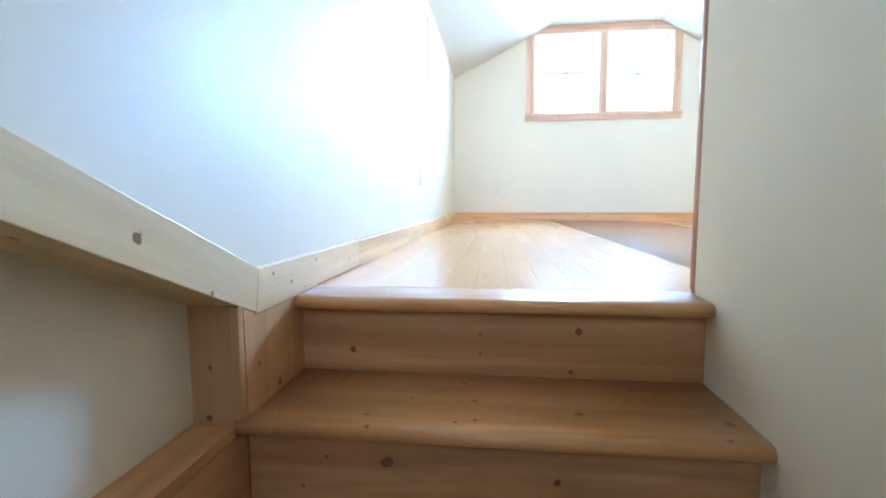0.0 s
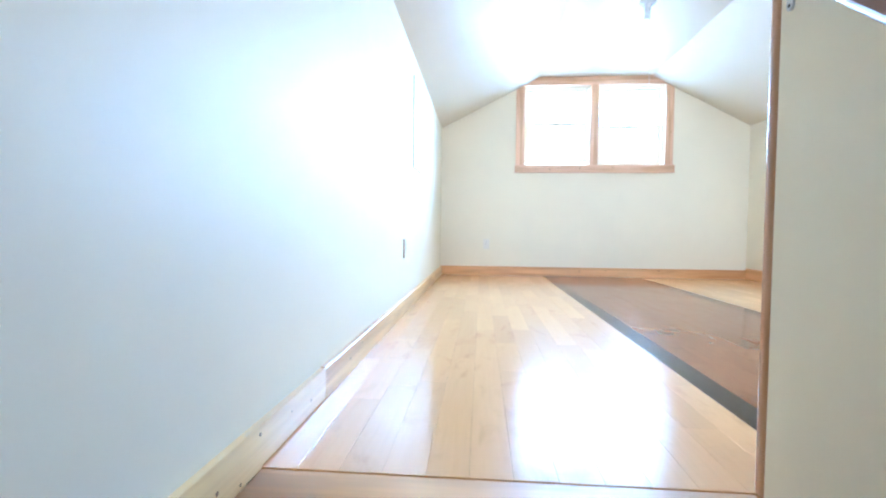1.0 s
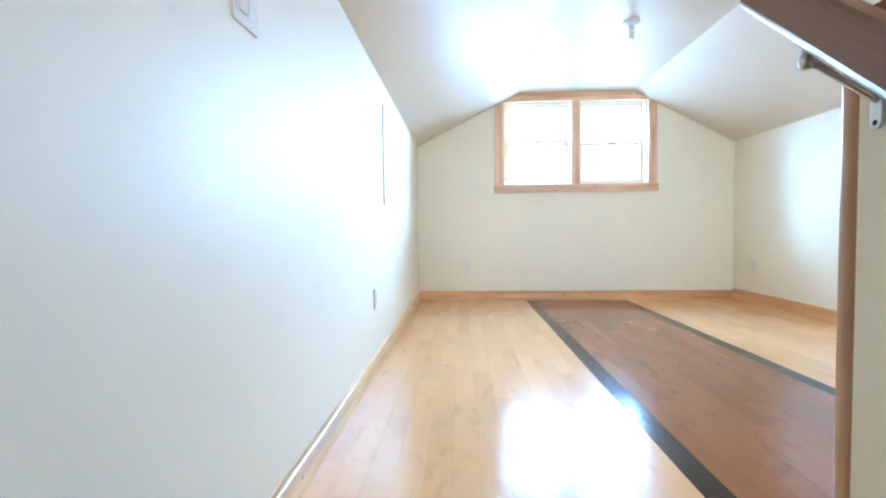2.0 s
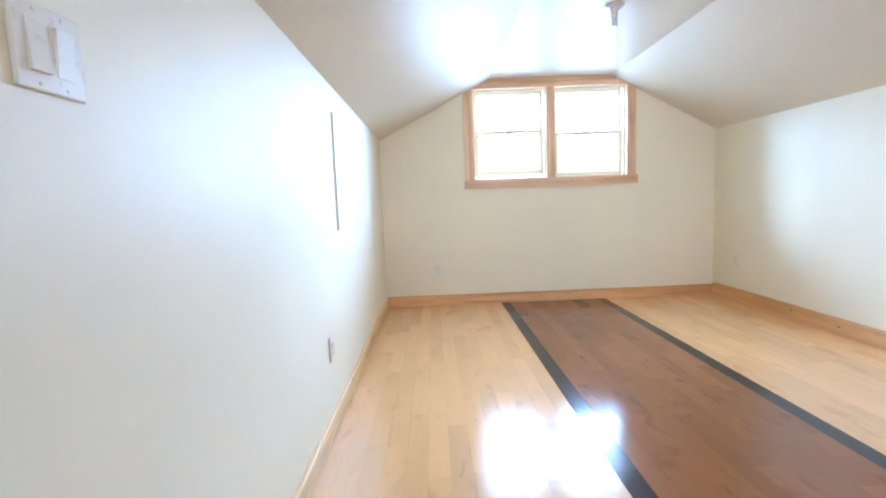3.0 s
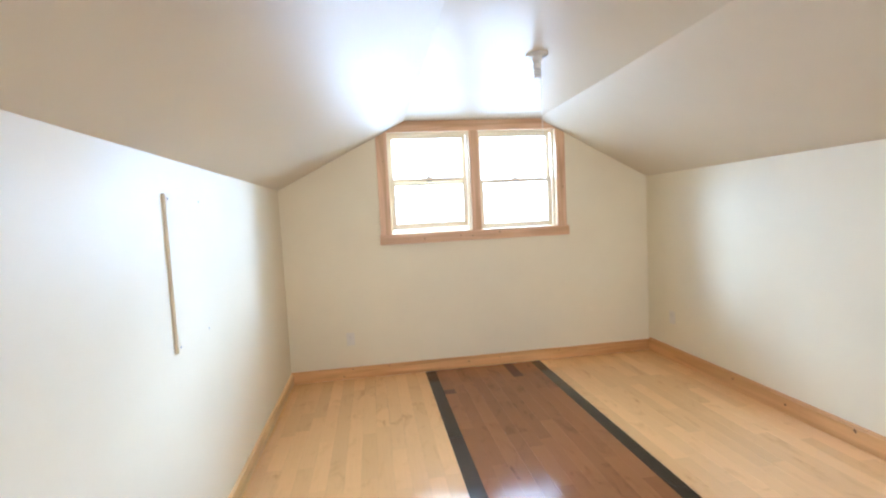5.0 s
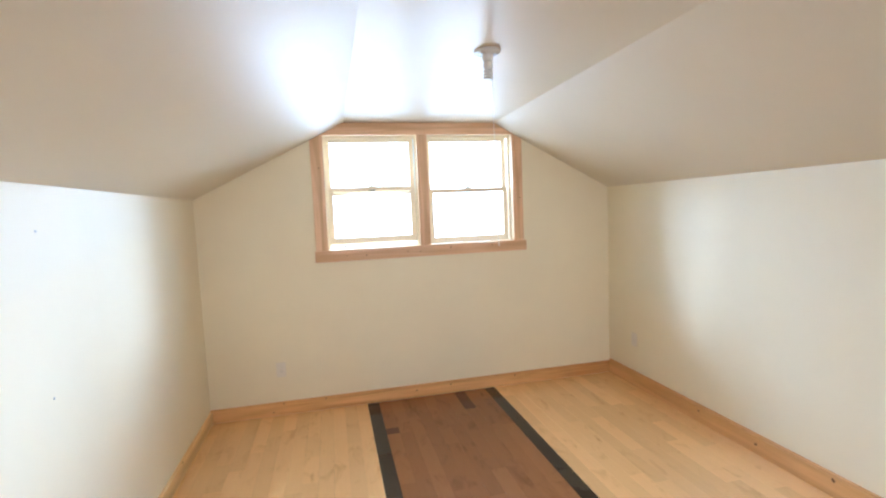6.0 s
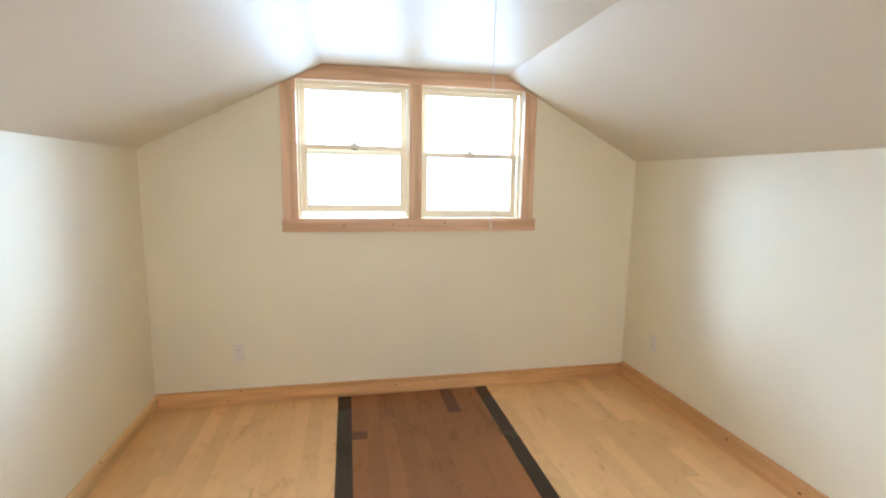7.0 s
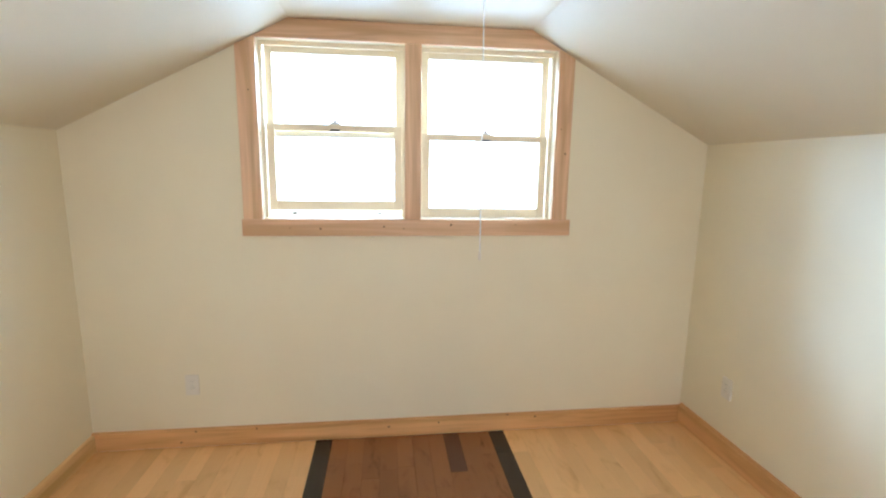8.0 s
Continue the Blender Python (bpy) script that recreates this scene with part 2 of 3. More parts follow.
WHITE_METAL = paint("white_enamel", (0.82, 0.80, 0.75), 0.32)
PORCELAIN = plain("white_porcelain", (0.80, 0.79, 0.77), 0.25, 0, 0.02)
BULB_GLASS = plain("frosted_bulb_glass", (0.86, 0.86, 0.84), 0.22, 0, 0.02)
DARK_SLOT = plain("dark_slot", (0.03, 0.03, 0.03), 0.6)
GREY_SLOT = plain("grey_slot", (0.16, 0.15, 0.14), 0.6)
NICKEL = plain("brushed_nickel", (0.55, 0.54, 0.52), 0.32, 1.0)
CORD = plain("cotton_cord", (0.93, 0.92, 0.90), 0.7, 0, 0.03)
glow_through = CORD.node_tree.nodes.new("ShaderNodeBsdfTranslucent")
glow_through.inputs["Color"].default_value = (0.93, 0.92, 0.90, 1)
thin = CORD.node_tree.nodes.new("ShaderNodeMixShader")
thin.inputs[0].default_value = 0.5
CORD.node_tree.links.new(CORD.node_tree.nodes["Principled BSDF"].outputs[0], thin.inputs[1])
CORD.node_tree.links.new(glow_through.outputs[0], thin.inputs[2])
CORD.node_tree.links.new(thin.outputs[0], CORD.node_tree.nodes["Material Output"].inputs["Surface"])
GLASS = glass_sheet("window_glass")


# ---- mesh helpers ----
def box(bm, x0, x1, y0, y1, z0, z1, bevel=0.0, segments=2):
    made = bmesh.ops.create_cube(bm, size=1.0, matrix=Matrix.LocRotScale(((x0 + x1) / 2, (y0 + y1) / 2, (z0 + z1) / 2), None, (x1 - x0, y1 - y0, z1 - z0)))
    if bevel:
        edges = {e for v in made["verts"] for e in v.link_edges}
        bmesh.ops.bevel(bm, geom=list(edges), offset=bevel, segments=segments, profile=0.5, affect="EDGES")
    return bm


def prism(bm, outline, axis, a, b, bevel=0.0):
    """A flat outline drawn out along an axis from a to b. The outline's pairs are the two other axes in order x, y, z."""
    def place(p, q, k):
        return {"x": (k, p, q), "y": (p, k, q), "z": (p, q, k)}[axis]
    low = [bm.verts.new(place(p, q, a)) for p, q in outline]
    high = [bm.verts.new(place(p, q, b)) for p, q in outline]
    n = len(outline)
    faces = [bm.faces.new(low), bm.faces.new(high)]
    faces += [bm.faces.new((low[i], low[(i + 1) % n], high[(i + 1) % n], high[i])) for i in range(n)]
    bmesh.ops.recalc_face_normals(bm, faces=faces)
    if bevel:
        bmesh.ops.bevel(bm, geom=list({e for f in faces for e in f.edges}), offset=bevel, segments=2, profile=0.5, affect="EDGES")
    return bm


def lathe(bm, profile, centre, steps=32):
    """Turns pairs of radius and height round an upright axis at centre."""
    rings = []
    for r, z in profile:
        rings.append([bm.verts.new((centre[0] + r * math.cos(2 * math.pi * i / steps), centre[1] + r * math.sin(2 * math.pi * i / steps), centre[2] + z)) for i in range(steps)])
    for a, b in zip(rings, rings[1:]):
        for i in range(steps):
            bm.faces.new((a[i], a[(i + 1) % steps], b[(i + 1) % steps], b[i]))
    bm.faces.new(rings[0]), bm.faces.new(rings[-1])
    bmesh.ops.recalc_face_normals(bm, faces=bm.faces[:])
    for f in bm.faces:
        f.smooth = True
    return bm


def tube(bm, points, radius, steps=10):
    """A round rod along points."""
    rings = []
    pts = [Vector(p) for p in points]
    for i, p in enumerate(pts):
        way = (pts[min(i + 1, len(pts) - 1)] - pts[max(i - 1, 0)]).normalized()
        side = way.orthogonal().normalized() if i == 0 else (side - way * side.dot(way)).normalized()
        up = way.cross(side)
        rings.append([bm.verts.new(p + radius * (side * math.cos(2 * math.pi * k / steps) + up * math.sin(2 * math.pi * k / steps))) for k in range(steps)])
    for a, b in zip(rings, rings[1:]):
        for k in range(steps):
            bm.faces.new((a[k], a[(k + 1) % steps], b[(k + 1) % steps], b[k]))
    bm.faces.new(rings[0]), bm.faces.new(rings[-1])
    bmesh.ops.recalc_face_normals(bm, faces=bm.faces[:])
    for f in bm.faces:
        f.smooth = True
    return bm


def mesh_of(name, bm, material, base=(0, 0, 0)):
    bmesh.ops.translate(bm, verts=bm.verts[:], vec=-Vector(base))
    me = bpy.data.meshes.new(name)
    bm.to_mesh(me)
    bm.free()
    me.materials.append(material)
    return me


def structure(name, bm, material, label, category):
    return tagged(new(name, mesh_of(name, bm, material)), label, category, kind="structure")


def thing(name, base, label, category, group="", kind=""):
    ob = new(name)
    ob.location = base
    ob.empty_display_size = 0.05
    return tagged(ob, label, category, group, kind)


def origin_of(ob):
    at = Vector((0, 0, 0))
    while ob:
        at += ob.location
        ob = ob.parent
    return at


def part(name, bm, material, parent, label=""):
    """Links a bmesh, drawn in world places, as one mesh object under a thing or a part."""
    ob = new(name, mesh_of(name, bm, material, origin_of(parent)))
    ob.parent = parent
    return tagged(ob, label)


def fresh():
    return bmesh.new()


# ---- the room's shell ----
XL, XR, YF, YB = -0.5, 2.888, 5.30, -2.60
KNEE, FLAT, CL, CR = 1.685, 2.245, 0.605, 1.825
SL, SR = (FLAT - KNEE) / (CL - XL), (FLAT - KNEE) / (XR - CR)

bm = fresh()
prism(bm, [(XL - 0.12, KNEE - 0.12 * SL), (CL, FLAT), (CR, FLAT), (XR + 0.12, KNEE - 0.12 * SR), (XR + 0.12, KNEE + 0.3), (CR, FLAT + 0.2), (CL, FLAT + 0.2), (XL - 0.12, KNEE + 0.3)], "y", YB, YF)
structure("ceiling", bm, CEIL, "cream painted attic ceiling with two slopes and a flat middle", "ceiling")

# the upper part of the left wall ends in a slope above the stairs
bm = fresh()
prism(bm, [(YF, 0.0), (YF, KNEE), (YB, KNEE), (YB, 1.36), (0.445, 0.06), (0.445, 0.0)], "x", XL - 0.088, XL)
structure("wall_left", bm, WALL, "cream painted knee wall beside the stairs and room", "wall")
bm = fresh()
box(bm, -0.70, -0.588, YB, 0.80, -2.45, -0.25)
box(bm, -0.70, -0.588, YB, 0.44, -0.25, 1.5)
structure("wall_stair_recess", bm, WALL, "cream painted wall set back beside the stairs", "wall")
bm = fresh()
box(bm, XR, XR + 0.12, YB, YF, -0.02, KNEE)
structure("wall_right", bm, WALL, "cream painted knee wall under the sloped ceiling", "wall")

OX0, OX1, OZ0, OZ1 = 0.440, 1.982, 1.261, 2.150
bm = fresh()
box(bm, XL - 0.12, OX0 - 0.012, YF, YF + 0.16, -0.3, 2.5)
box(bm, OX1 + 0.012, XR + 0.12, YF, YF + 0.16, -0.3, 2.5)
box(bm, OX0 - 0.012, OX1 + 0.012, YF, YF + 0.16, -0.3, OZ0 - 0.012)
box(bm, OX0 - 0.012, OX1 + 0.012, YF, YF + 0.16, OZ1 + 0.012, 2.5)
structure("wall_far", bm, WALL, "cream painted gable wall with a twin window", "wall")
# its two openings are unseen, added only to hold the stair and rear lamps
bm = fresh()
box(bm, -0.7, -0.38, YB - 0.1, YB, -2.5, 2.5)
box(bm, -0.02, 0.90, YB - 0.1, YB, -2.5, 2.5)
box(bm, 2.30, XR + 0.12, YB - 0.1, YB, -2.5, 2.5)
box(bm, 0.90, 2.30, YB - 0.1, YB, -2.5, 1.15)
box(bm, 0.90, 2.30, YB - 0.1, YB, 2.05, 2.5)
box(bm, -0.38, -0.02, YB - 0.1, YB, -2.5, 1.49)
box(bm, -0.38, -0.02, YB - 0.1, YB, 1.75, 2.5)
structure("wall_back", bm, WALL, "cream painted wall closing the attic behind the stairs", "wall")

# half wall along the stairs
HX0, HX1, HY = 0.495, 0.614, 0.763
bm = fresh()
box(bm, HX0, HX1, YB, HY, -2.45, 0.990)
structure("wall_half", bm, WALL, "cream painted half wall between stairs and room", "wall")
bm = fresh()
box(bm, HX0 - 0.018, HX1 + 0.022, YB, HY + 0.078, 0.990, 1.030, 0.006)
structure("trim_cap", bm, CAP_WOOD, "reddish brown wooden cap on the half wall", "trim")
bm = fresh()
box(bm, HX0 - 0.004, HX1 + 0.004, HY - 0.004, HY + 0.034, 0.0, 0.990, 0.0165, 6)
for f in bm.faces:
    f.smooth = True
structure("trim_post", bm, POST_WOOD, "round-edged varnished wooden trim on the half wall's end", "trim")

# unseen ground outside, added pale to bounce light up through the window
bm = fresh()
box(bm, -60, 60, YF + 0.2, 120, -3.2, -3.0)
structure("ground", bm, plain("pale_ground", (0.42, 0.40, 0.37), 0.9), "unseen pale ground far below the window, added to bounce light", "ground")

# wall closing the stairs below the room's floor
bm = fresh()
box(bm, -0.7, HX0, 0.7095, 0.80, -2.45, -0.036)
structure("wall_under_floor", bm, WALL, "plain wall under the landing", "wall")

# stairwell floor far below
bm = fresh()
box(bm, -0.7, HX1, YB, 0.9, -2.55, -2.45)
structure("floor_lower", bm, SUBFLOOR, "wooden floor at the foot of the stairs", "floor")


# ---- baseboards ----
def base_profile(bm, start, end, height, thick, axis, face, inward):
    """A board with a small rounded top edge, standing against a wall face."""
    t = thick * inward
    outline = [(face, 0.001), (face + t, 0.001), (face + t, height - 0.006), (face + t * 0.75, height - 0.0015), (face + t * 0.45, height), (face, height)]
    if axis == "y":
        prism(bm, outline, "y", start, end)
    else:
        prism(bm, outline, "x", start, end)
    return bm


left_base = structure("baseboard_left", base_profile(fresh(), 1.2048, 5.281, 0.096, 0.018, "y", XL, 1), PINE_BASE_LEFT, "knotty pine baseboard along the knee wall", "baseboard")
bm = fresh()
prism(bm, [(XR, 0.001), (XR - 0.018, 0.001), (XR - 0.018, 0.106), (XR - 0.0165, 0.109), (XR - 0.0125, 0.110), (XR - 0.0125, 0.113), (XR - 0.0135, 0.117), (XR - 0.011, 0.122), (XR - 0.006, 0.124), (XR, 0.124)], "y", 0.0, 5.281)
right_base = structure("baseboard_right", bm, PINE_BASE_Y, "knotty pine baseboard with a moulded top along the knee wall", "baseboard")
far_base = structure("baseboard_far", base_profile(fresh(), XL, XR, 0.103, 0.018, "x", YF, -1), PINE_BASE_X, "knotty pine baseboard under the window", "baseboard")

# ---- window ----
window = thing("window_1", (1.21, YF, OZ0), "twin double-hung pine window with knotty pine casing, lower sash raised slightly", "window", kind="structure")
CY = YF - 0.020
MX0, MX1 = 1.171, 1.255
for x0, x1, z0, z1, xo, zo in ((0.345, OX0, 2.1105, 2.158, 0, 0), (OX1, 2.068, 2.158, 2.1125, 0, 0)):
    bm = fresh()
    prism(bm, [(x0, OZ0), (x1, OZ0), (x1, z1), (x0, z0)], "y", CY, YF, 0.0015)
    part("side_casing", bm, PINE_CASE_Z, window)
bm = fresh()
prism(bm, [(OX0, OZ1), (OX1, OZ1), (OX1, 2.158), (CR + 0.004, FLAT - 0.0015), (CL - 0.004, FLAT - 0.0015), (OX0, 2.158)], "y", CY + 0.0005, YF, 0.0015)
part("head_casing", bm, PINE_CASE_X, window)
bm = fresh()
box(bm, 0.336, 2.090, CY - 0.004, YF, 1.173, OZ0 - 0.0005, 0.0025)
part("apron", bm, PINE_CASE_X, window)
bm = fresh()
box(bm, MX0, MX1, CY, YF, OZ0 + 0.0005, OZ1 - 0.0005, 0.0015)
part("mullion_casing", bm, PINE_CASE_Z, window)
bm = fresh()
box(bm, MX0 + 0.004, MX1 - 0.004, YF, YF + 0.15, OZ0, OZ1)
part("mullion_post", bm, SASH, window)
for x0, x1 in ((OX0 - 0.012, OX0), (OX1, OX1 + 0.012)):
    bm = fresh()
    box(bm, x0, x1, YF, YF + 0.16, OZ0, OZ1)
    part("side_jamb", bm, SASH, window)
bm = fresh()
box(bm, OX0 - 0.012, OX1 + 0.012, YF, YF + 0.16, OZ1, OZ1 + 0.012)
part("head_jamb", bm, SASH, window)
bm = fresh()
box(bm, OX0 - 0.012, OX1 + 0.012, YF, YF + 0.17, OZ0 - 0.012, OZ0 + 0.002)
part("stool", bm, SASH, window)


def sash(name, x0, x1, z0, z1, y0, y1, stile, low, top, label=""):
    """A wooden sash of two stiles and two rails round one pane."""
    bm = fresh()
    box(bm, x0, x0 + stile, y0, y1, z0, z1, 0.003)
    box(bm, x1 - stile, x1, y0, y1, z0, z1, 0.003)
    box(bm, x0 + stile, x1 - stile, y0 + 0.001, y1 - 0.001, z0, z0 + low, 0.003)
    box(bm, x0 + stile, x1 - stile, y0 + 0.001, y1 - 0.001, z1 - top, z1, 0.003)
    frame_part = part(name, bm, SASH, window, label)
    bm = fresh()
    mid = (y0 + y1) / 2
    box(bm, x0 + stile - 0.004, x1 - stile + 0.004, mid - 0.002, mid + 0.002, z0 + low - 0.004, z1 - top + 0.004)
    pane = part("pane", bm, GLASS, frame_part)
    pane.visible_shadow = False
    return frame_part


for x0, x1, lift in ((OX0, MX0 + 0.004, 0.036), (MX1 - 0.004, OX1, 0.0)):
    bm = fresh()
    for side in (0, 1):
        a = x0 if side == 0 else x1 - 0.016
        box(bm, a, a + 0.016, YF + 0.045, YF + 0.062, OZ0 + 0.003, OZ1)
    box(bm, x0 + 0.016, x1 - 0.016, YF + 0.045, YF + 0.062, OZ1 - 0.022, OZ1)
    part("stop_bead", bm, SASH, window)
    low_sash = sash("lower_sash", x0 + 0.017, x1 - 0.017, OZ0 + 0.004 + lift, 1.715 + lift, YF + 0.064, YF + 0.098, 0.042, 0.050, 0.034)
    sash("upper_sash", x0 + 0.014, x1 - 0.014, 1.685, OZ1 - 0.004, YF + 0.100, YF + 0.134, 0.038, 0.034, 0.040)
    xm = (x0 + x1) / 2
    bm = fresh()
    box(bm, xm - 0.030, xm + 0.030, YF + 0.068, YF + 0.096, 1.7151 + lift, 1.727 + lift, 0.004)
    lathe(bm, [(0.012, 0.0), (0.012, 0.012), (0.006, 0.016)], (xm, YF + 0.082, 1.727 + lift), 14)
    part("sash_lock", bm, WHITE_METAL, low_sash, "white metal sash lock")
    bm = fresh()
    box(bm, xm - 0.024, xm + 0.024, YF + 0.052, YF + 0.066, 1.6815 + lift, 1.6895 + lift, 0.002)
    part("sash_pull", bm, DARK_SLOT, low_sash, "small dark finger pull")
    if lift:
        bm = fresh()
        box(bm, x0 + 0.002, x1 - 0.002, YF + 0.136, YF + 0.148, OZ0 + 0.003, OZ0 + 0.036, 0.002)
        screen = part("screen_rail", bm, WHITE_METAL, window, "white insect screen rail below the raised sash")
        for xt in (0.575, 1.036):
            bm = fresh()
            box(bm, xt - 0.012, xt + 0.012, YF + 0.126, YF + 0.136, OZ0 + 0.014, OZ0 + 0.022, 0.002)
            part("screen_tab", bm, DARK_SLOT, screen, "dark pull tab")

# ---- stairs ----
stairs = thing("staircase", (0.03, 0.69, -2.45), "knotty pine staircase with rounded nosings and worn varnish", "staircase")
NOSE, GO, RISE = 0.644, 0.255, 0.198


def tread(y_front, y_back, z, x0, x1, material):
    """A board with a half-round front edge."""
    th = 0.034
    outline = [(y_back, z - th), (y_back, z)]
    for k in range(9):
        a = math.pi / 2 + math.pi * k / 8
        outline.append((y_front + th / 2 + th / 2 * math.cos(a), z - th / 2 + th / 2 * math.sin(a)))
    bm = fresh()
    prism(bm, outline, "x", x0, x1)
    for f in bm.faces:
        f.smooth = len(f.verts) == 4
    return part("tread", bm, material, stairs)


for i in range(11):
    z, y0 = -RISE * i, NOSE - GO * i
    back = 0.7930 if i == 0 else NOSE - GO * (i - 1) + 0.045
    tread(y0, back, z, {0: -0.4815, 1: -0.504}.get(i, -0.4965), HX0 - 0.0005, PINE_X)
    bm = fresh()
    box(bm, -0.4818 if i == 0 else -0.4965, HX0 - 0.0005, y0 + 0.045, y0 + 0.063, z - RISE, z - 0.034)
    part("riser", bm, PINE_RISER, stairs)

# sloping board, skirt, post and ledge beside the stairs
TOP, RUN = 0.093, 0.43
bm = fresh()
prism(bm, [(0.477, TOP), (YB, TOP + RUN * (0.477 - YB)), (YB, 0.004 + RUN * (0.456 - YB)), (0.456, 0.004)], "x", -0.588, -0.482, 0.0015)
structure("trim_slope", bm, PINE_SLOPE, "knotty pine board capping the wall's sloping edge", "trim")
bm = fresh()
prism(bm, [(0.4775, TOP), (0.4565, 0.0042), (0.4565, -0.0), (0.80, -0.0), (0.80, 0.004), (1.2005, 0.004), (1.2005, TOP)], "x", XL, -0.482, 0.0012)
structure("trim_skirt", bm, PINE_SKIRT, "pale knotty pine skirting board above the stairs", "trim")
bm = fresh()
box(bm, XL - 0.08, -0.4825, 0.4105, 0.705, -0.1975, -0.0005)
prism(bm, [(0.4105, -0.0004), (0.4555, -0.0004), (0.4555, 0.0040), (0.4105, 0.0230)], "x", XL - 0.08, -0.4835)
structure("trim_stringer", bm, PINE_STRINGER, "knotty pine side board of the top step", "trim")
bm = fresh()
box(bm, -0.588, -0.5042, 0.392, 0.410, -0.2315, 0.04)
box(bm, -0.504, -0.4828, 0.389, 0.410, -0.1975, 0.0295, 0.003)
structure("trim_newel", bm, PINE_Z, "pine post face with a narrow corner bead", "trim")
bm = fresh()
box(bm, -0.588, -0.4975, YB, 0.3885, -0.232, -0.207, 0.002)
box(bm, -0.588, -0.4985, YB, 0.452, -2.45, -0.2322)
structure("trim_ledge", bm, PINE_LEDGE, "knotty pine ledge and stringer beside the stairs", "trim")

# ---- handrail ----
rail = thing("handrail", (0.41, 0.5, 0.8), "reddish brown wooden handrail on nickel brackets along the half wall", "handrail")
RY, RZ, RSL, RE, RX = 0.569, 0.849, 0.83, 0.842, 0.412


def rail_z(y):
    return RZ + RSL * (y - RY)


# section with rounded edges
half = [(0.000, 0.0), (0.0105, 0.0), (0.0140, 0.0010), (0.0172, 0.0034), (0.0198, 0.0066), (0.0215, 0.0105), (0.0222, 0.0150), (0.0222, 0.0620), (0.0190, 0.0690), (0.0120, 0.0735)]
section = [(-x, h) for x, h in half[:0:-1]] + half
bm = fresh()
ends = [[bm.verts.new((RX + x, y, rail_z(y) + h)) for x, h in section] for y in (RE, -2.2)]
n = len(section)
for i in range(n):
    bm.faces.new((ends[0][i], ends[0][(i + 1) % n], ends[1][(i + 1) % n], ends[1][i])).smooth = abs(section[i][1] - section[(i + 1) % n][1]) < 0.01 and abs(section[i][0] - section[(i + 1) % n][0]) < 0.008
bm.faces.new(ends[0]), bm.faces.new(ends[1])
bmesh.ops.recalc_face_normals(bm, faces=bm.faces[:])
part("rail", bm, OAK_RAIL, rail)


def bracket(y):
    zr = rail_z(y)
    bm = fresh()
    tilt = Matrix.Translation((RX, y, zr - 0.002)) @ Matrix.Rotation(math.atan(RSL), 4, "X")
    bmesh.ops.create_cube(bm, size=1.0, matrix=tilt @ Matrix.Translation((0, -0.022, 0)) @ Matrix.Diagonal((0.018, 0.080, 0.004, 1)))
    part("bracket_saddle", bm, NICKEL, rail)
    bm = fresh()
    lathe(bm, [(0.0045, -0.002), (0.0045, -0.012), (0.0066, -0.015), (0.0078, -0.022), (0.0066, -0.030), (0.003, -0.032)], (RX - 0.002, y, zr), 20)
    part("bracket_knuckle", bm, NICKEL, rail)
    bm = fresh()
    z0 = zr - 0.024
    tube(bm, [(RX, y, z0), (RX + 0.012, y - 0.001, z0 - 0.004), (RX + 0.050, y - 0.003, z0 - 0.028), (RX + 0.072, y - 0.004, z0 - 0.042), (HX0 - 0.003, y - 0.004, z0 - 0.047)], 0.0045, 12)
    part("bracket_arm", bm, NICKEL, rail)
    # oblong wall plate with round ends
    yp, zp, rp = y - 0.004, z0 - 0.060, 0.0085
    ring = [(yp + rp * math.cos(a), zp + (0.014 if math.sin(a) >= 0 else -0.014) + rp * math.sin(a)) for a in (2 * math.pi * (k + 0.5) / 24 for k in range(24))]
    bm = fresh()
    prism(bm, ring, "x", HX0 - 0.005, HX0 - 0.0003, 0.0012)
    plate = part("bracket_plate", bm, NICKEL, rail)
    for dz in (0.014, -0.014):
        bm = fresh()
        lathe(bm, [(0.0036, 0.0), (0.0028, 0.0012)], (0, 0, 0), 12)
        bmesh.ops.transform(bm, verts=bm.verts[:], matrix=Matrix.Translation((HX0 - 0.005, yp, zp + dz)) @ Matrix.Rotation(radians(-90), 4, "Y"))
        part("screw", bm, DARK_SLOT, plate)


for y in (0.738, -0.35, -1.5):
    bracket(y)


# ---- wall plates ----
def turned(x, y, z, yaw):
    return pose(x, y, z, 0, 0, yaw)


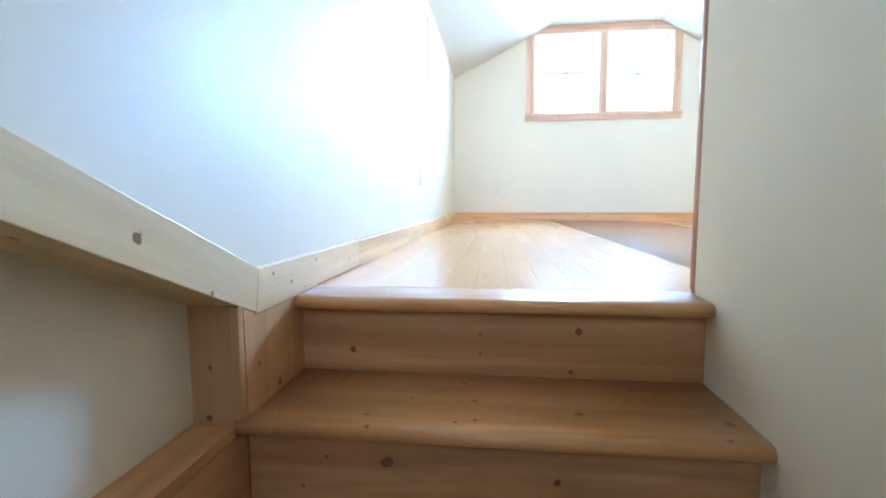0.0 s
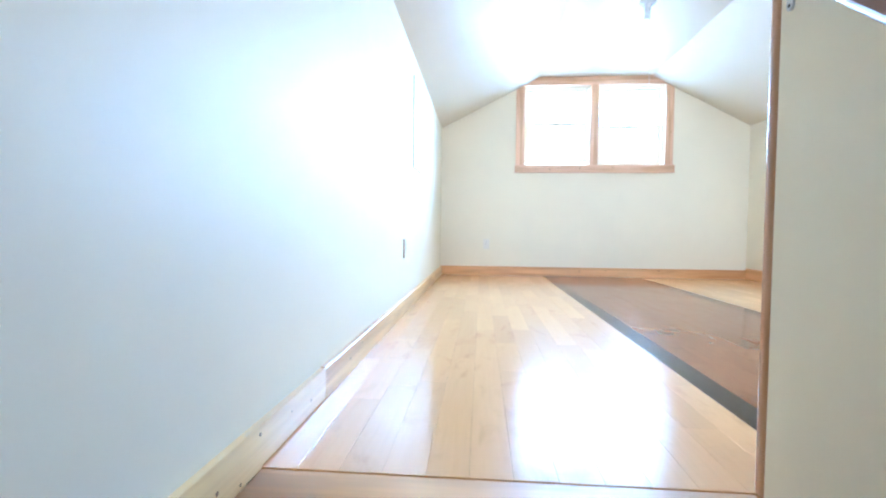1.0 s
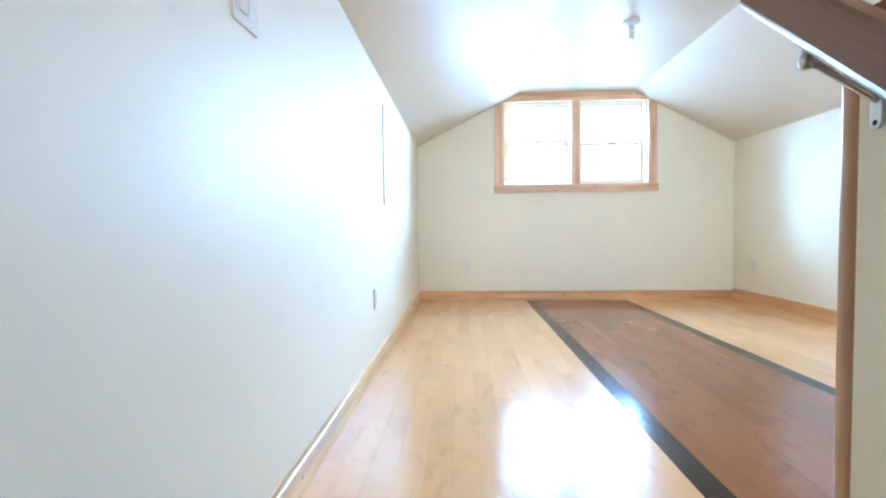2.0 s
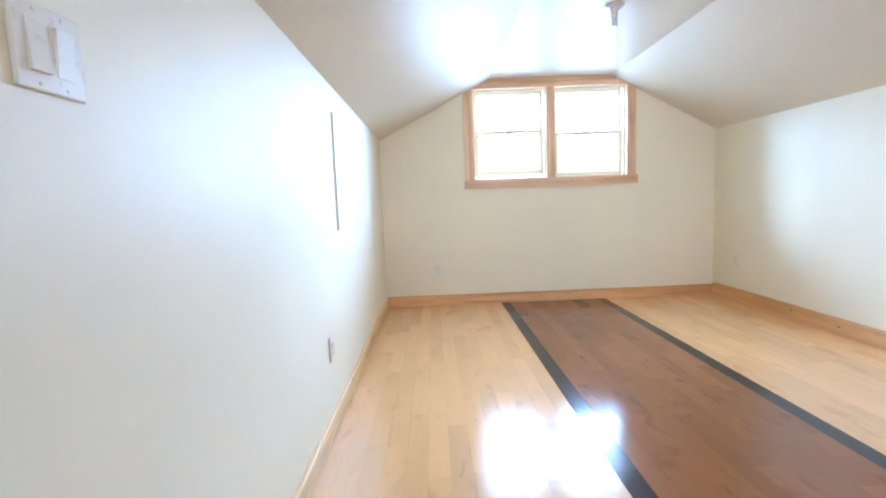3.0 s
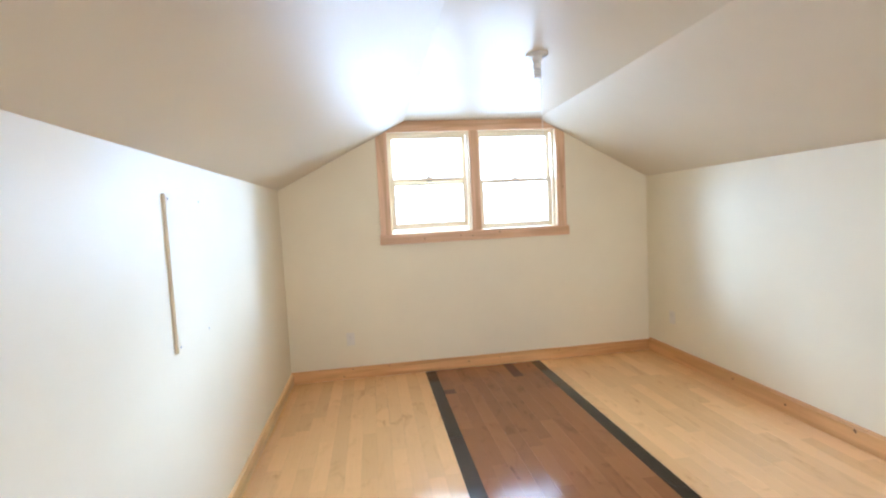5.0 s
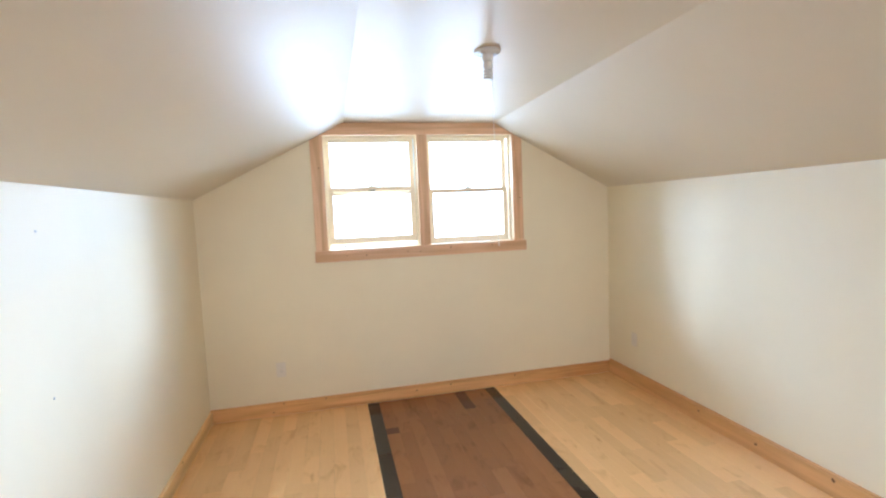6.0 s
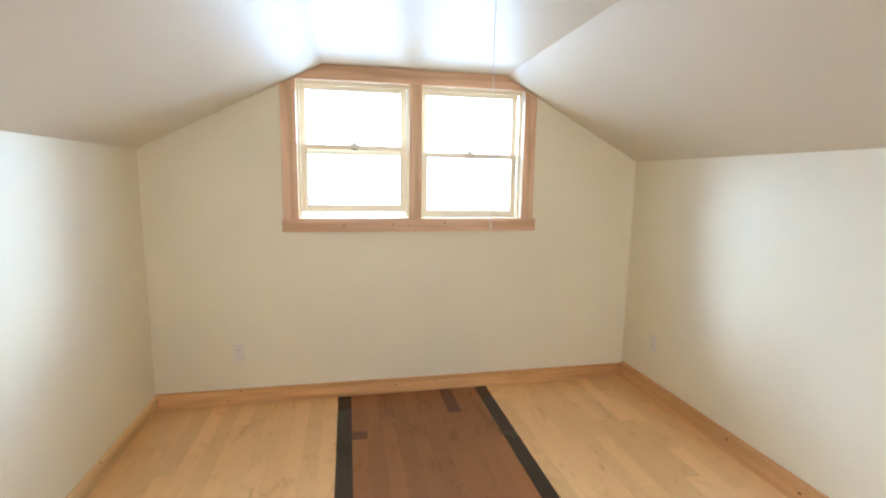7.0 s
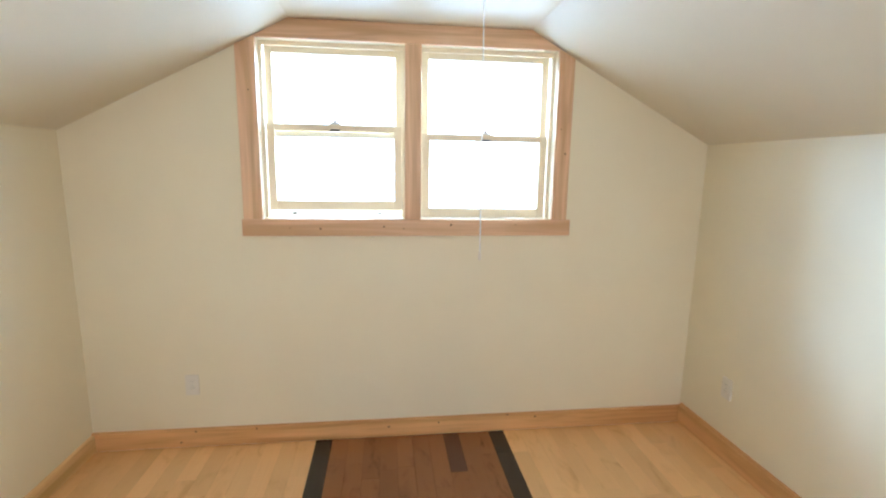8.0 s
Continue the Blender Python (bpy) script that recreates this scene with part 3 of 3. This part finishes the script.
def duplex_outlet():
    """A duplex outlet, drawn with its face to -y at the origin."""
    ob = thing("outlet", (0, 0, 0), "white duplex power outlet with a plastic cover plate", "outlet", "wall outlets")
    bm = fresh()
    box(bm, -0.035, 0.035, -0.0095, 0.0, -0.057, 0.057, 0.0025)
    plate = part("cover_plate", bm, WHITE_PLASTIC, ob)
    for zc in (0.0195, -0.0195):
        bm = fresh()
        lathe(bm, [(0.0165, 0.0), (0.0165, 0.0075), (0.0155, 0.008)], (0, 0, 0), 24)
        bmesh.ops.transform(bm, verts=bm.verts[:], matrix=Matrix.Translation((0, -0.004, zc)) @ Matrix.Rotation(radians(90), 4, "X") @ Matrix.Diagonal((1, 0.86, 1, 1)))
        socket = part("receptacle", bm, WHITE_PLASTIC, ob)
        for xs, h in ((-0.006, 0.008), (0.006, 0.0065)):
            bm = fresh()
            box(bm, xs - 0.001, xs + 0.001, -0.0127, -0.0115, zc + 0.001, zc + 0.001 + h)
            part("slot", bm, GREY_SLOT, socket)
    bm = fresh()
    lathe(bm, [(0.003, 0.0), (0.003, 0.0012)], (0, 0, 0), 12)
    bmesh.ops.transform(bm, verts=bm.verts[:], matrix=Matrix.Translation((0, -0.0095, 0)) @ Matrix.Rotation(radians(90), 4, "X"))
    part("screw", bm, NICKEL, ob)
    return ob


outlet = duplex_outlet()
copy_thing(outlet, turned(XR, 4.928, 0.391, -90))
copy_thing(outlet, turned(XL, 2.700, 0.392, 90))
outlet.matrix_basis = turned(0.026, YF, 0.357, 0)

switch = thing("light_switch", (XL, 1.196, 1.284), "white double rocker light switch with a cover plate", "light switch")
bm = fresh()
box(bm, XL, XL + 0.007, 1.137, 1.255, 1.227, 1.341, 0.003)
part("cover_plate", bm, WHITE_PLASTIC, switch)
for yc, low, high in ((1.173, 0.0130, 0.0080), (1.219, 0.0078, 0.0130)):
    bm = fresh()
    prism(bm, [(XL + 0.006, 1.251), (XL + low, 1.251), (XL + high, 1.317), (XL + 0.006, 1.317)], "y", yc - 0.016, yc + 0.016, 0.001)
    part("rocker", bm, WHITE_PLASTIC, switch)
    for zc in (1.2365, 1.3315):
        bm = fresh()
        lathe(bm, [(0.0024, 0.0), (0.0024, 0.0008)], (0, 0, 0), 12)
        bmesh.ops.transform(bm, verts=bm.verts[:], matrix=Matrix.Translation((XL + 0.007, yc, zc)) @ Matrix.Rotation(radians(90), 4, "Y"))
        part("screw", bm, WHITE_METAL, switch)

panel = thing("access_panel", (XL, 3.210, 1.238), "white painted flat cover panel screwed onto the knee wall", "wall panel")
bm = fresh()
box(bm, XL, XL + 0.011, 3.030, 3.390, 0.931, 1.546, 0.001)
part("cover", bm, WALL, panel)
for yc in (3.050, 3.370):
    for zc in (0.952, 1.526):
        bm = fresh()
        lathe(bm, [(0.005, 0.0), (0.004, 0.002)], (0, 0, 0), 12)
        bmesh.ops.transform(bm, verts=bm.verts[:], matrix=Matrix.Translation((XL + 0.011, yc, zc)) @ Matrix.Rotation(radians(90), 4, "Y"))
        part("screw", bm, NICKEL, panel)

# ---- ceiling lamp ----
LX, LY = 1.199, 3.595
lamp = thing("ceiling_lamp", (LX, LY, FLAT), "white porcelain lampholder with a spiral energy-saving bulb and pull cord", "ceiling lamp")
bm = fresh()
lathe(bm, [(0.058, 0.0), (0.060, -0.004), (0.058, -0.010), (0.052, -0.013), (0.030, -0.015), (0.0255, -0.020), (0.0235, -0.034), (0.022, -0.046), (0.019, -0.048)], (LX, LY, FLAT))
part("lampholder", bm, PORCELAIN, lamp)
bm = fresh()
lathe(bm, [(0.0185, -0.0475), (0.0185, -0.0505)], (LX, LY, FLAT))
part("collar", bm, NICKEL, lamp)
bm = fresh()
lathe(bm, [(0.016, -0.050), (0.0185, -0.054), (0.0205, -0.060), (0.0205, -0.074), (0.015, -0.082)], (LX, LY, FLAT))
part("ballast", bm, PORCELAIN, lamp, "white bulb base")
bm = fresh()
tube(bm, [(LX + 0.0155 * math.cos(2 * math.pi * k / 16), LY + 0.0155 * math.sin(2 * math.pi * k / 16), FLAT - 0.084 - 0.042 * k / 48) for k in range(49)], 0.0062, 8)
part("spiral_bulb", bm, BULB_GLASS, lamp, "frosted white glass spiral")
for s in (-1, 1):
    bm = fresh()
    lathe(bm, [(0.004, 0.0), (0.003, -0.003)], (LX + 0.043 * s, LY - 0.01, FLAT - 0.0155), 10)
    part("screw", bm, NICKEL, lamp)
bm = fresh()
tube(bm, [(LX + 0.028, LY + 0.012, FLAT - 0.05), (LX + 0.040, LY + 0.05, FLAT - 0.06), (LX + 0.046, LY + 0.07, FLAT - 0.10), (LX + 0.047, LY + 0.075, FLAT - 0.3), (LX + 0.052, LY + 0.075, 1.6), (LX + 0.054, LY + 0.075, 1.374)], 0.0015, 8)
cord = part("pull_cord", bm, CORD, lamp, "thin white pull cord")
bm = fresh()
lathe(bm, [(0.0015, 0.0), (0.0028, -0.003), (0.0036, -0.015), (0.002, -0.018)], (LX + 0.054, LY + 0.075, 1.375), 12)
part("cord_bell", bm, WHITE_PLASTIC, cord)

# ---- floor ----
bm = fresh()
box(bm, XL - 0.12, XR + 0.12, 0.794, YF, -0.25, -0.0195)
box(bm, HX1, XR + 0.12, YB, 0.794, -0.25, -0.0195)
floor = structure("floor", bm, SUBFLOOR, "varnished maple strip floor with a brown band edged dark", "floor")
W = 0.0903
planks = {}


def plank_mesh(length, material, gap=0.0001):
    """A board with fine chamfers; a few have shrunk and leave a wider joint."""
    key = (round(length, 3), material.name, gap)
    if key not in planks:
        g, c, d = gap, 0.0004, 0.019
        hw, hl = W / 2 - g, length / 2 - g
        ring = lambda ix, z: [(-hw + ix, -hl + ix, z), (hw - ix, -hl + ix, z), (hw - ix, hl - ix, z), (-hw + ix, hl - ix, z)]
        verts = ring(0, -d) + ring(0, -c) + ring(c, 0)
        faces = [(4 * r + i, 4 * r + (i + 1) % 4, 4 * r + 4 + (i + 1) % 4, 4 * r + 4 + i) for r in (0, 1) for i in range(4)] + [(8, 9, 10, 11)]
        me = bpy.data.meshes.new("plank")
        me.from_pydata(verts, [], faces)
        me.materials.append(material)
        planks[key] = me
    return planks[key]


rng = random.Random(7)
BAND0 = 0.672
# the dark strips on either side of the brown band, and where its two darker boards begin and end
EDGES, CUTS = (0, 11), {8: (4.925, 5.282), 1: (4.70, 4.79)}
for row in range(-13, 25):
    x = BAND0 + (row + 0.5) * W
    material = DARK if row in EDGES else BROWN if 0 < row < 11 else MAPLE
    y = 0.8005 if x < HX1 else 0.2245
    stop = YF - 0.018
    cuts = CUTS.get(row, ())
    while stop - y > 0.02:
        length = round(rng.choice((0.30, 0.42, 0.55, 0.70, 0.85, 1.05)) + rng.choice((0, 0.05)), 3)
        if y + length > stop - 0.18:
            length = stop - y
        for c in reversed(cuts):
            if y + 0.01 < c < y + length + 0.15:
                length = c - y
        me = plank_mesh(length, DARK_BROWN if cuts and cuts[0] - 0.01 < y < cuts[1] - 0.01 else material, rng.choice((0.0001,) * 9 + (0.0005,)))
        ob = new("plank", me)
        ob.parent = floor
        ob.location = (x, y + length / 2, rng.uniform(-0.0003, 0.0))
        y += length
for wood, rows in ((MAPLE, range(12, 25)), (BROWN, range(1, 11)), (DARK, EDGES)):
    verts, faces = [], []
    for row in rows:
        x0 = BAND0 + row * W
        y = YB
        while y < 0.21:
            e = min(y + rng.choice((0.5, 0.8, 1.1)), 0.222)
            n = len(verts)
            verts += [(x0 + 0.0005, y + 0.0005, -0.0005), (x0 + W - 0.0005, y + 0.0005, -0.0005), (x0 + W - 0.0005, e - 0.0005, -0.0005), (x0 + 0.0005, e - 0.0005, -0.0005)]
            faces.append((n, n + 1, n + 2, n + 3))
            y = e
    me = bpy.data.meshes.new("rear_planks")
    me.from_pydata(verts, [], faces)
    me.materials.append(wood)
    rear = new("rear_planks", me)
    rear.parent = floor
    tagged(rear, kind="stuff")
